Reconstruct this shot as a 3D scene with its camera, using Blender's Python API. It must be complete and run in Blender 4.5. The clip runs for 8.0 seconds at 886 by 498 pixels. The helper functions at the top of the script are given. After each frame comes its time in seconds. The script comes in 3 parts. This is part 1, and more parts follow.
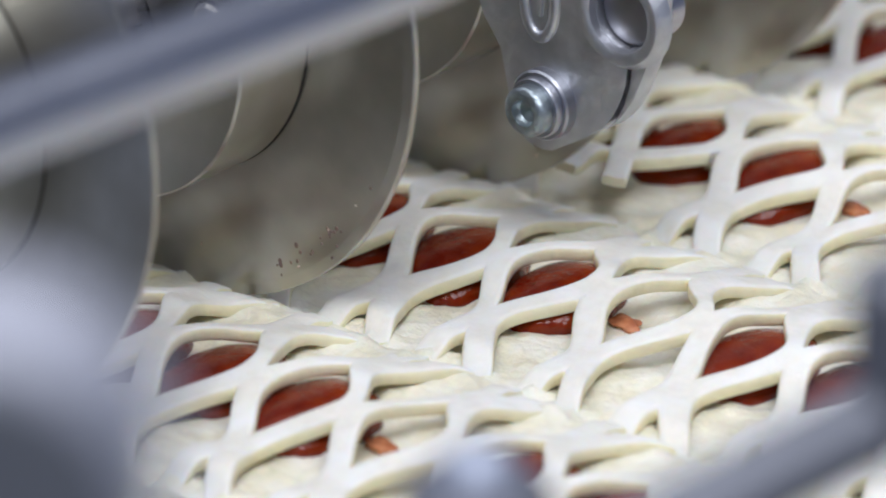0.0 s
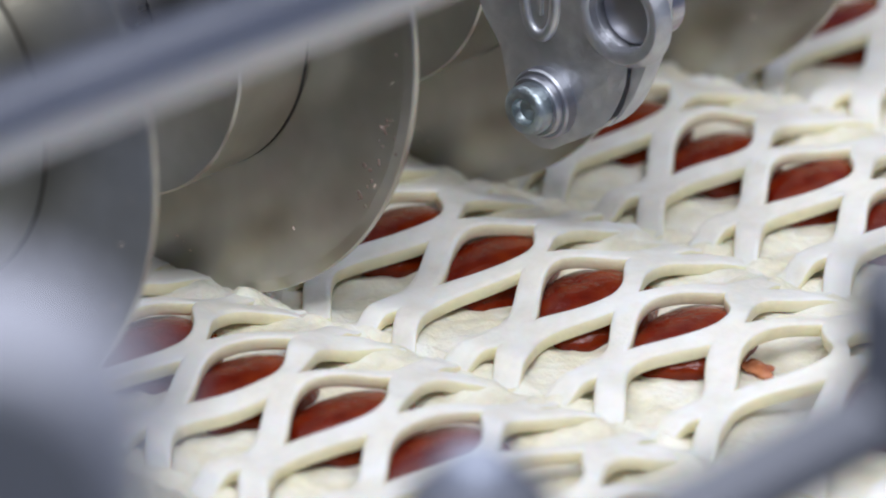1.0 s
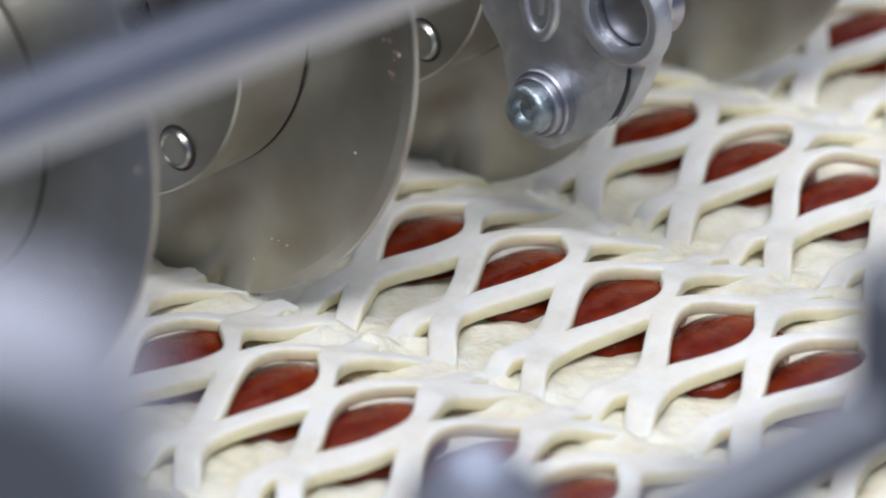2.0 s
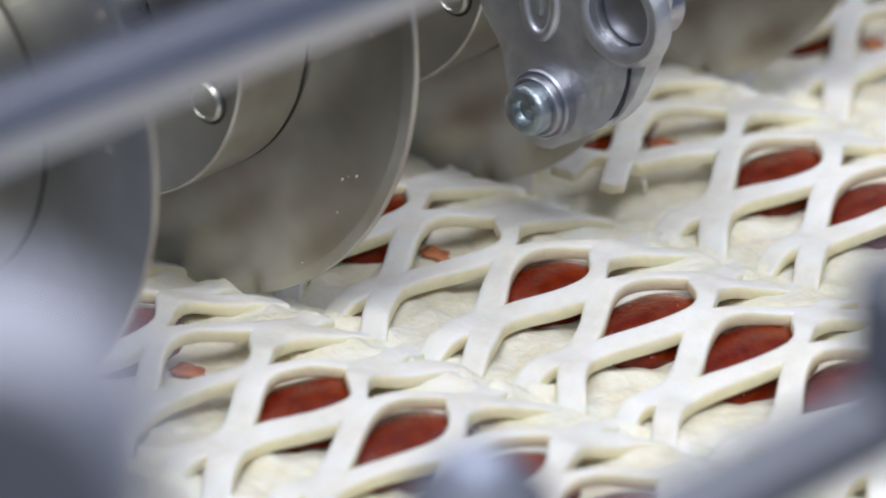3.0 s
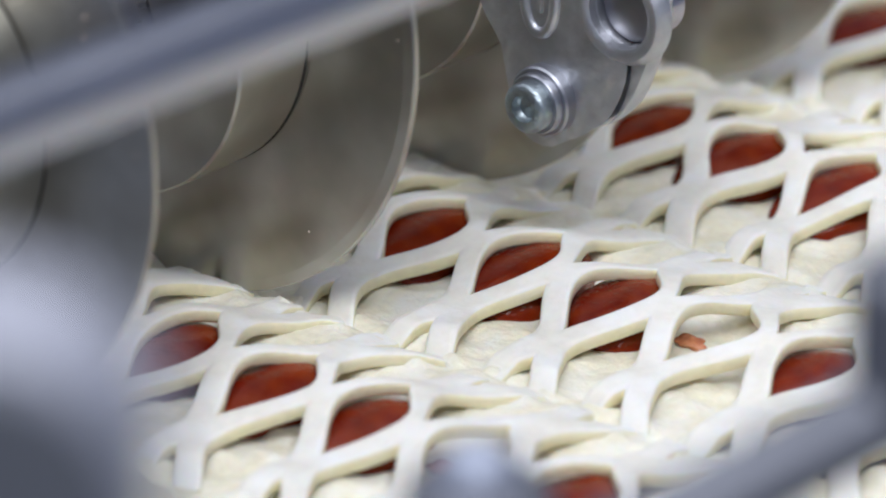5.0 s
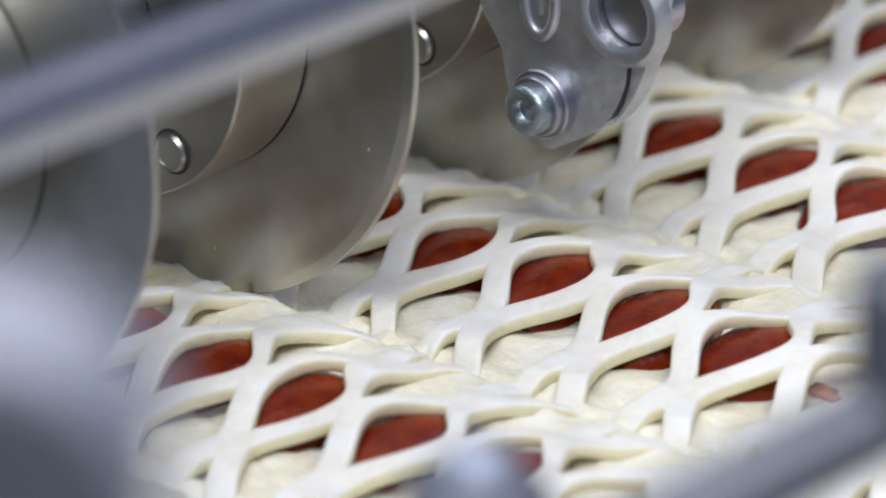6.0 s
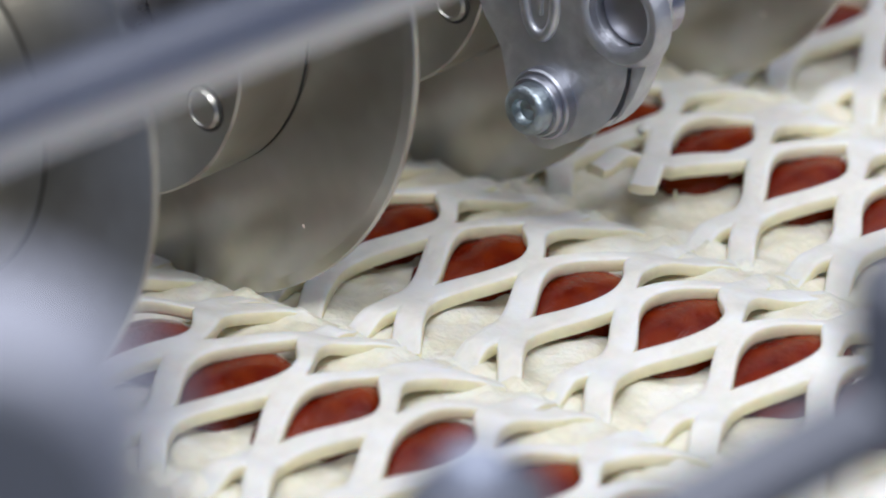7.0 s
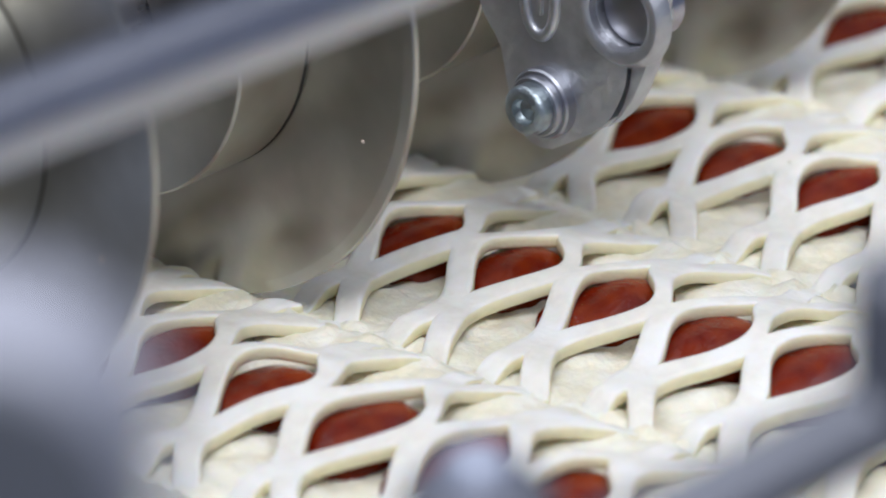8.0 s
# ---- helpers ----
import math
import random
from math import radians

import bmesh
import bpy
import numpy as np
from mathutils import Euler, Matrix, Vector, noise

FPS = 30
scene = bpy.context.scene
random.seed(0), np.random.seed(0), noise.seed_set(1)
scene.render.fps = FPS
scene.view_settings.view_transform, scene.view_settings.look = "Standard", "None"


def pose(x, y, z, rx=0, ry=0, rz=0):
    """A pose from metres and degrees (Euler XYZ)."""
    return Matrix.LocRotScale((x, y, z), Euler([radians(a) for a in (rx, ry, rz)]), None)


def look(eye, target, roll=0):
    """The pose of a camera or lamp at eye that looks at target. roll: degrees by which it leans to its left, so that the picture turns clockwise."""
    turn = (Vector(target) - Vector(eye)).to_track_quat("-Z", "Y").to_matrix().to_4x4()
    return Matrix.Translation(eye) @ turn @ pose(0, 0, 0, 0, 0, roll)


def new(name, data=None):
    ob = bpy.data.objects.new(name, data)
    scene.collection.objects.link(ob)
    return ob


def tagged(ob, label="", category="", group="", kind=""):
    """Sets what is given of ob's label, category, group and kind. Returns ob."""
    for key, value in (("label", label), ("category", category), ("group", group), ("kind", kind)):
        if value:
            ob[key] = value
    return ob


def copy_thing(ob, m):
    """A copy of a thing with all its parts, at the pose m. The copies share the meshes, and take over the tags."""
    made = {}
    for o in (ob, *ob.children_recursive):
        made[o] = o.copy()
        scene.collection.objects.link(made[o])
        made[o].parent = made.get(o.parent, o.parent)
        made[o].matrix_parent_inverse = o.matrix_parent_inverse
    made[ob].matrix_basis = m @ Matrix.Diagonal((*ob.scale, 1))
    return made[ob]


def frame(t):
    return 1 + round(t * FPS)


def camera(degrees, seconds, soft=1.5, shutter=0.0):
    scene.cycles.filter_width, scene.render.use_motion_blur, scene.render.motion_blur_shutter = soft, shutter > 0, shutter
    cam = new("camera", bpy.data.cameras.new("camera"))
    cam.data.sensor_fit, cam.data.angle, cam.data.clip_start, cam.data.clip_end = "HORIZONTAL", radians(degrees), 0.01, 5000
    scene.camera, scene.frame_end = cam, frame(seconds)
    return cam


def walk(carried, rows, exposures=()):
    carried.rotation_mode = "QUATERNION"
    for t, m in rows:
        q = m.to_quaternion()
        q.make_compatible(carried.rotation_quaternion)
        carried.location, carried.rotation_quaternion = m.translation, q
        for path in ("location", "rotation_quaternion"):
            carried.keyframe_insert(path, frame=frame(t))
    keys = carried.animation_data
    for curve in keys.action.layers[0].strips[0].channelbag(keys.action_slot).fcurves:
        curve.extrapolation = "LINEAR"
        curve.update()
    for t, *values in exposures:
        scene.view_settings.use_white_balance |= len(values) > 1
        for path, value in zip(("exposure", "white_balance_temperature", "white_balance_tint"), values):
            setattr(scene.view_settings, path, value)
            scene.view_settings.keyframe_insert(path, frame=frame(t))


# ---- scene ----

# ---------------------------------------------------------------- camera
cam = camera(8.0, 8.0, soft=2.0, shutter=0.0)
EYE = Vector((1.1017, -1.2569, 0.7523))
cam.data.dof.use_dof = True
cam.data.dof.focus_distance = 1.80
cam.data.dof.aperture_fstop = 7.4


def view(sag):
    """The fixed view, nodding by a small sag in degrees."""
    way = Vector((0.0, 0.0, 0.0)) - EYE
    side = way.cross(Vector((0, 0, 1))).normalized()
    way = Matrix.Rotation(radians(sag), 3, side) @ way
    return look(EYE, EYE + way, -0.329)


PATH = [(0.0, view(0.013)), (0.2, view(0.002)), (0.5, view(0)), (4.0, view(0)), (4.1, view(-0.006)), (4.2, view(-0.04)),
        (4.3, view(-0.048)), (4.5, view(-0.048)), (4.6, view(-0.042)), (4.7, view(-0.036)), (5.8, view(0)), (8.0, view(0))]
walk(cam, PATH)

# ---------------------------------------------------------------- plan, in metres
CELL = 0.0358          # lattice cell along the travel
PHASE = -0.0888        # x of a lattice node at 0 s
HALF_ROW = 0.0280      # lateral half of a lattice diamond
SEAMS = (-0.1540, -0.0500, 0.0555, 0.1600, 0.2645)
BASE_Z = -0.0075       # top of the lower dough
NODE_RISE = 0.0062
AXLE_X, AXLE_Z, WHEEL_R = -0.0547, 0.0838, 0.0917
LEAF_HALF = 0.325 * CELL  # half width of a lattice hole
TIP = 0.0206           # from a hole's middle to its pointed ends
TURN = 29.1            # wheel turn, degrees a second


def axle_at(y):
    return Vector((AXLE_X, y, AXLE_Z))


# ---------------------------------------------------------------- world and lamps
world = bpy.data.worlds.new("world")
scene.world = world
world.use_nodes = True
world.node_tree.nodes["Background"].inputs[0].default_value = (0.75, 0.82, 1.0, 1)
world.node_tree.nodes["Background"].inputs[1].default_value = 0.05


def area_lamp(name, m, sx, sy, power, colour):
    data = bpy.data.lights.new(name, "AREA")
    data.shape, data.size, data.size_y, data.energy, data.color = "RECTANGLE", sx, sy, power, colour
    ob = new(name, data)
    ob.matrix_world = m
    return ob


# Overhead light is assumed: unseen area lights, placed to balance the dough's brightness.
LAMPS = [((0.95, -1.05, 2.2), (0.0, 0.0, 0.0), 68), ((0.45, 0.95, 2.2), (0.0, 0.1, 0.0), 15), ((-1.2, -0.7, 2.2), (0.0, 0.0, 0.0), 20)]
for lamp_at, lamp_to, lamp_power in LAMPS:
    area_lamp("assumed_overhead_light", look(lamp_at, lamp_to), 1.8, 1.0, lamp_power, (0.918, 0.937, 1.0))
scene.view_settings.exposure = 0.0


# ---------------------------------------------------------------- materials
def material(name, colour, rough, metal=0.0, sss=0.0, sss_radius=(0.004, 0.002, 0.001), noise_scale=60.0, vary=0.12,
             bump=0.0, bump_scale=300.0, bump_detail=4.0, rough_vary=0.08, second=None, second_scale=18.0, coat=0.0, stretch=(1, 1, 1), ior=1.45):
    m = bpy.data.materials.new(name)
    m.use_nodes = True
    nt = m.node_tree
    bsdf = nt.nodes["Principled BSDF"]
    bsdf.inputs["Metallic"].default_value = metal
    bsdf.inputs["IOR"].default_value = ior
    bsdf.inputs["Coat Weight"].default_value = coat
    bsdf.inputs["Coat Roughness"].default_value = 0.08
    if sss:
        bsdf.inputs["Subsurface Weight"].default_value = sss
        bsdf.inputs["Subsurface Radius"].default_value = sss_radius
        bsdf.inputs["Subsurface Scale"].default_value = 1.0
    tc = nt.nodes.new("ShaderNodeTexCoord")
    mp = nt.nodes.new("ShaderNodeMapping")
    mp.inputs["Scale"].default_value = stretch
    nt.links.new(tc.outputs["Object"], mp.inputs["Vector"])

    def noise_node(scale, detail):
        n = nt.nodes.new("ShaderNodeTexNoise")
        n.inputs["Scale"].default_value, n.inputs["Detail"].default_value = scale, detail
        nt.links.new(mp.outputs["Vector"], n.inputs["Vector"])
        return n

    fine, broad = noise_node(noise_scale, 5), noise_node(second_scale, 3)
    ramp = nt.nodes.new("ShaderNodeValToRGB")
    lo = [max(0, c * (1 - vary)) for c in colour]
    hi = [min(1, c * (1 + vary)) for c in colour]
    ramp.color_ramp.elements[0].position, ramp.color_ramp.elements[1].position = 0.3, 0.7
    ramp.color_ramp.elements[0].color, ramp.color_ramp.elements[1].color = (*lo, 1), (*hi, 1)
    nt.links.new(fine.outputs["Fac"], ramp.inputs["Fac"])
    mix = nt.nodes.new("ShaderNodeMix")
    mix.data_type = "RGBA"
    step = nt.nodes.new("ShaderNodeMapRange")
    step.inputs["From Min"].default_value, step.inputs["From Max"].default_value = 0.42, 0.68
    nt.links.new(broad.outputs["Fac"], step.inputs["Value"])
    nt.links.new(step.outputs["Result"], mix.inputs["Factor"])
    nt.links.new(ramp.outputs["Color"], mix.inputs["A"])
    mix.inputs["B"].default_value = (*(second or colour), 1)
    nt.links.new(mix.outputs["Result"], bsdf.inputs["Base Color"])
    rr = nt.nodes.new("ShaderNodeMapRange")
    rr.inputs["To Min"].default_value, rr.inputs["To Max"].default_value = max(0.02, rough - rough_vary), rough + rough_vary
    nt.links.new(broad.outputs["Fac"], rr.inputs["Value"])
    nt.links.new(rr.outputs["Result"], bsdf.inputs["Roughness"])
    if bump:
        b = nt.nodes.new("ShaderNodeBump")
        b.inputs["Strength"].default_value, b.inputs["Distance"].default_value = 1.0, bump
        nn = noise_node(bump_scale, bump_detail)
        nt.links.new(nn.outputs["Fac"], b.inputs["Height"])
        nt.links.new(b.outputs["Normal"], bsdf.inputs["Normal"])
    return m


M_DOUGH = material("floured_dough", (0.775, 0.745, 0.668), 0.55, sss=0.25, noise_scale=260, vary=0.05, bump=0.0003, bump_scale=520,
                   second=(0.82, 0.81, 0.775), second_scale=70)
M_CUT = material("cut_dough_edge", (0.79, 0.735, 0.50), 0.5, sss=0.25, noise_scale=300, vary=0.06, bump=0.0002, bump_scale=500,
                 second=(0.80, 0.75, 0.55), second_scale=60)
M_BASE = material("rolled_dough", (0.78, 0.735, 0.58), 0.36, sss=0.25, noise_scale=320, vary=0.07, bump=0.0009, bump_scale=420,
                  second=(0.84, 0.82, 0.74), second_scale=75)
M_JAM = material("jam", (0.125, 0.0068, 0.0014), 0.05, sss=0.25, sss_radius=(0.007, 0.0012, 0.0003), noise_scale=200, vary=0.25, bump=0.00045,
                 bump_scale=520, bump_detail=3.0, second=(0.215, 0.026, 0.003), second_scale=70, rough_vary=0.03, ior=1.36)
M_TAIL = material("thin_jam", (0.38, 0.12, 0.055), 0.2, sss=0.3, noise_scale=300, vary=0.25, bump=0.0006, bump_scale=500, second=(0.60, 0.27, 0.14), second_scale=150)
M_STEEL = material("stainless_steel", (0.47, 0.462, 0.42), 0.32, metal=1.0, noise_scale=60, vary=0.1, bump=0.00004, bump_scale=600,
                   second=(0.36, 0.34, 0.295), second_scale=24, rough_vary=0.06)
M_SHAFT = material("turned_steel", (0.40, 0.40, 0.44), 0.3, metal=1.0, noise_scale=200, vary=0.08, stretch=(1, 12, 1), bump=0.00003, bump_scale=500)
M_ALU = material("cast_aluminium", (0.54, 0.55, 0.57), 0.46, metal=1.0, noise_scale=130, vary=0.16, bump=0.0005, bump_scale=210,
                 second=(0.38, 0.39, 0.42), second_scale=45)
M_CAP = material("blue_grey_metal", (0.36, 0.39, 0.47), 0.6, metal=0.9, noise_scale=60, vary=0.06)
M_ZINC = material("zinc_plated_steel", (0.36, 0.415, 0.44), 0.42, metal=1.0, noise_scale=300, vary=0.25, bump=0.0006, bump_scale=330,
                  second=(0.30, 0.34, 0.37), second_scale=120)
M_RAIL = material("satin_steel", (0.385, 0.395, 0.435), 0.38, metal=1.0, noise_scale=60, vary=0.06)
# Knob's round side: the light on it is put into the paler colour.
M_KNOB = material("lit_knob_steel", (0.56, 0.57, 0.63), 0.6, metal=1.0, noise_scale=60, vary=0.05)
# Darker copy of the rail steel, with the low rail's shade in its colour.
M_GREY = material("dimmed_rail_steel", (0.17, 0.178, 0.205), 0.6, metal=0.8, noise_scale=60, vary=0.06)
# Knob's end face: its shade is put into the darker colour.
M_DARK = material("shaded_knob_steel", (0.22, 0.23, 0.25), 0.5, metal=0.7, noise_scale=60, vary=0.1)
M_GAP = material("joint_black", (0.04, 0.038, 0.034), 0.6, noise_scale=200, vary=0.2)
M_BELT = material("belt_plastic", (0.7, 0.72, 0.74), 0.5, noise_scale=90, vary=0.06)
# Blue tint colours the metal's reflections; the pale tone lifts bounce light.
M_WALL = material("blue_bounce_wall", (0.52, 0.57, 0.70), 0.7, noise_scale=3, vary=0.06, second_scale=1.0)
M_FLOOR = material("floor_coating", (0.28, 0.29, 0.31), 0.5, noise_scale=5, vary=0.1, second_scale=1.0)
M_SMEAR = material("dried_filling", (0.17, 0.12, 0.10), 0.6, noise_scale=400, vary=0.25)
M_CRUMB = material("dough_crumb", (0.62, 0.50, 0.42), 0.6, noise_scale=400, vary=0.2)


# ---------------------------------------------------------------- mesh helpers
def finish(ob, mats, smooth=True, angle=40):
    for m in (mats if isinstance(mats, (list, tuple)) else [mats]):
        ob.data.materials.append(m)
    if smooth:
        ob.data.polygons.foreach_set("use_smooth", [True] * len(ob.data.polygons))
        ob.data.set_sharp_from_angle(angle=radians(angle))
    return ob


def part(name, bm, mat, parent=None, label="", angle=40):
    """Links a bmesh as one mesh object under a thing or a part."""
    me = bpy.data.meshes.new(name)
    bmesh.ops.recalc_face_normals(bm, faces=bm.faces)
    bm.to_mesh(me)
    bm.free()
    ob = finish(new(name, me), mat, angle=angle)
    ob.parent = parent
    return tagged(ob, label)


def lathe(profile, steps=96, axis="Y", closed=True):
    """Revolves (radius, height) pairs round an axis; a closed profile becomes a ring, an open one is capped where it meets the axis."""
    bm = bmesh.new()
    rings = []
    for r, h in profile:
        if r < 1e-6:
            rings.append([bm.verts.new((0, h, 0))])
        else:
            rings.append([bm.verts.new((r * math.cos(a), h, r * math.sin(a))) for a in (2 * math.pi * k / steps for k in range(steps))])
    pairs = list(zip(rings, rings[1:])) + ([(rings[-1], rings[0])] if closed else [])
    for a, b in pairs:
        for k in range(steps):
            j = (k + 1) % steps
            if len(a) == 1 and len(b) == 1:
                continue
            if len(a) == 1:
                bm.faces.new((a[0], b[j], b[k]))
            elif len(b) == 1:
                bm.faces.new((a[k], a[j], b[0]))
            else:
                bm.faces.new((a[k], a[j], b[j], b[k]))
    if axis == "Z":
        for v in bm.verts:
            v.co = Vector((v.co.x, -v.co.z, v.co.y))
    return bm


def prism(outline, y0, y1, bevel=0.001, segments=3):
    """Extrudes an outline of (x, z) from y0 to y1 with rounded rims."""
    bm = bmesh.new()
    vs = [bm.verts.new((x, y0, z)) for x, z in outline]
    f = bm.faces.new(vs)
    ext = bmesh.ops.extrude_face_region(bm, geom=[f])
    bmesh.ops.translate(bm, verts=[v for v in ext["geom"] if isinstance(v, bmesh.types.BMVert)], vec=(0, y1 - y0, 0))
    bmesh.ops.recalc_face_normals(bm, faces=bm.faces)
    if bevel:
        es = [e for e in bm.edges if abs(e.verts[0].co.y - e.verts[1].co.y) < 1e-7]
        bmesh.ops.bevel(bm, geom=es, offset=bevel, segments=segments, profile=0.5, affect="EDGES")
    return bm


def box(sx, sy, sz, bevel=0.002, segments=3, at=(0, 0, 0)):
    bm = bmesh.new()
    bmesh.ops.create_cube(bm, size=1)
    bmesh.ops.scale(bm, verts=bm.verts, vec=(sx, sy, sz))
    if bevel:
        bmesh.ops.bevel(bm, geom=list(bm.edges), offset=bevel, segments=segments, profile=0.5, affect="EDGES")
    bmesh.ops.translate(bm, verts=bm.verts, vec=at)
    return bm


def thing(name, m, label, category, group="", kind=""):
    ob = new(name)
    ob.empty_display_size = 0.01
    ob.matrix_world = m
    return tagged(ob, label, category, group, kind)


def along(a, b):
    """The pose at a whose z axis points to b."""
    a, b = Vector(a), Vector(b)
    return Matrix.Translation(a) @ (b - a).to_track_quat("Z", "Y").to_matrix().to_4x4()


# ---------------------------------------------------------------- the room and the conveyor
def slab(name, sx, sy, sz, at, mat, label, category):
    ob = part(name, box(sx, sy, sz, 0), mat)
    ob.location = at
    return tagged(ob, label, category, kind="structure")


def build_room():
    slab("floor", 6, 6, 0.1, (0, 0, -0.95), M_FLOOR, "grey coated bakery hall floor", "floor")
    # Unseen ceiling and walls close the room and bounce bluish light inwards.
    slab("ceiling", 6.2, 6.2, 0.1, (0, 0, 2.85), M_WALL, "unseen hall ceiling tinted blue for bounce light", "ceiling")
    slab("wall_north", 6, 0.1, 3.7, (0, 3.05, 0.95), M_WALL, "unseen hall wall tinted blue for bounce light", "wall")
    slab("wall_south", 6, 0.1, 3.7, (0, -3.05, 0.95), M_WALL, "unseen hall wall tinted blue for bounce light", "wall")
    slab("wall_east", 0.1, 6.2, 3.7, (3.05, 0, 0.95), M_WALL, "unseen hall wall tinted blue for bounce light", "wall")
    slab("wall_west", 0.1, 6.2, 3.7, (-3.05, 0, 0.95), M_WALL, "unseen hall wall tinted blue for bounce light", "wall")
    conveyor = thing("conveyor", pose(0, 0, 0), "white plastic conveyor belt on a steel bed under the dough", "conveyor")
    part("belt", box(2.6, 0.53, 0.006, 0.001, 1, (0.2, 0.066, -0.0196)), M_BELT, conveyor, "white plastic belt")
    part("bed", box(2.6, 0.50, 0.06, 0.003, 2, (0.2, 0.066, -0.0527)), M_STEEL, conveyor)
    for x in (-0.9, 1.3):
        for y in (-0.14, 0.27):
            part("leg", box(0.05, 0.05, 0.816, 0.003, 2, (x, y, -0.4917)), M_STEEL, conveyor)


# Housing and hanger are added out of view to go with an assumed light.
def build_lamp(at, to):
    lamp = thing("added_lamp", look(at, to), "unseen lamp housing added behind an area light", "lamp", "ceiling lamps")
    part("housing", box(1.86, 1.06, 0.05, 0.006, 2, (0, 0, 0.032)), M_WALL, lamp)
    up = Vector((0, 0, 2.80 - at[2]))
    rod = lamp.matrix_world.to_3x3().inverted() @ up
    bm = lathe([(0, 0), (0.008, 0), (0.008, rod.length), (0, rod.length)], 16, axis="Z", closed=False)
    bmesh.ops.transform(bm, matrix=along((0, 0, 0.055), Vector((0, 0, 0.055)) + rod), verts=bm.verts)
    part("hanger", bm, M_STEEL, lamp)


build_room()
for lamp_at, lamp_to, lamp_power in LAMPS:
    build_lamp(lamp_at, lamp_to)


# ---------------------------------------------------------------- pastry strips
def smoothstep(a, b, x):
    t = np.clip((x - a) / (b - a), 0, 1)
    return t * t * (3 - 2 * t)


def wobble(x, y, scale, seed):
    """A smooth field of gentle unevenness."""
    rng = np.random.RandomState(seed)
    total = 0 * x
    for _ in range(7):
        a = rng.uniform(0, 2 * math.pi)
        k = 2 * math.pi / (scale * rng.uniform(0.6, 1.7))
        total = total + np.sin(k * (x * math.cos(a) + y * math.sin(a)) + rng.uniform(0, 6.28))
    return total / 3.0


def lattice_top(x, y, half, seed):
    """Height of the lattice's upper face: high over the filling, folded down at the seams."""
    ay, crest = np.abs(y), np.abs(y - 0.005)
    near = NODE_RISE - (NODE_RISE + 0.0020) * smoothstep(0.002, 0.033, crest)
    near = near + 0.0012 * np.sin(np.clip((ay - HALF_ROW) / (half - HALF_ROW), 0, 1) * math.pi)
    far = NODE_RISE * (1 - smoothstep(0.002, 0.037, crest)) - 0.0012 * smoothstep(0.030, 0.046, ay)
    z = np.where(y < 0.005, near, far)
    dive = smoothstep(half - 0.0105, half - 0.0005, ay) ** 1.3
    return z * (1 - dive) + (BASE_Z + np.where(y < 0, 0.0004, 0.0036)) * dive + 0.0007 * wobble(x, y, 0.03, seed)


def leaf_width(s):
    """Half width of a stretched slit, from 1 at its middle to 0 at its tips."""
    return np.cos(np.clip(np.abs(s), 0, 1) * math.pi / 2) ** 1.4


def leaf_cell(n=12):
    """Centre lines of the four strands round a hole, and the hole's leaf-shaped rim."""
    L, H = CELL, HALF_ROW
    c = np.array([(0, 0), (L / 2, H), (L, 0), (L / 2, -H), (0, 0)], float)
    outer = np.array([p + (q - p) * k / n for p, q in zip(c[:-1], c[1:]) for k in range(n)] + [c[0]])
    side = np.where(np.arange(len(outer)) <= n, -1.0, np.where(np.arange(len(outer)) <= 3 * n, 1.0, -1.0))
    inner = np.stack([L / 2 + side * LEAF_HALF * leaf_width(outer[:, 1] / H), outer[:, 1] * TIP / H], -1)
    return outer, inner


def rim_cell(ends, foot, left=LEAF_HALF, right=LEAF_HALF, tip=TIP, n=12):
    """The same for a hole that runs out into the seam."""
    L, H = CELL, HALF_ROW
    c = np.array([ends[0], (-L / 2, H), (0, 0), (L / 2, H), ends[1]], float)
    outer = np.array([p + (q - p) * k / n for p, q in zip(c[:-1], c[1:]) for k in range(n)] + [c[-1]])
    inner = outer.copy()
    for j, (x, y) in enumerate(outer):
        way = -1.0 if j < 2 * n else 1.0
        if n <= j <= 3 * n:
            inner[j] = (way * (right if way > 0 else left) * leaf_width((H - y) / H), H - (H - y) * tip / H)
        else:
            t = (n - j) / n if j < n else (j - 3 * n) / n
            a, b = (c[1], c[0]) if j < n else (c[3], c[4])
            d = (b - a) / np.hypot(*(b - a))
            nrm = np.array((-way * d[1], way * d[0]))
            nrm = nrm if nrm[0] * way < 0 else -nrm
            k = smoothstep(0.0, 0.65, t)
            inner[j] = outer[j] + (1 - k) * np.array((-way * (L / 2 - (right if way > 0 else left)), 0)) + k * nrm * foot / 2
    for _ in range(6):
        soft = 0.25 * (inner[2:] + inner[:-2]) - 0.5 * inner[1:-1]
        soft[2 * n - 3:2 * n + 2] *= 0.2
        inner[1:-1] += soft
    return outer, inner


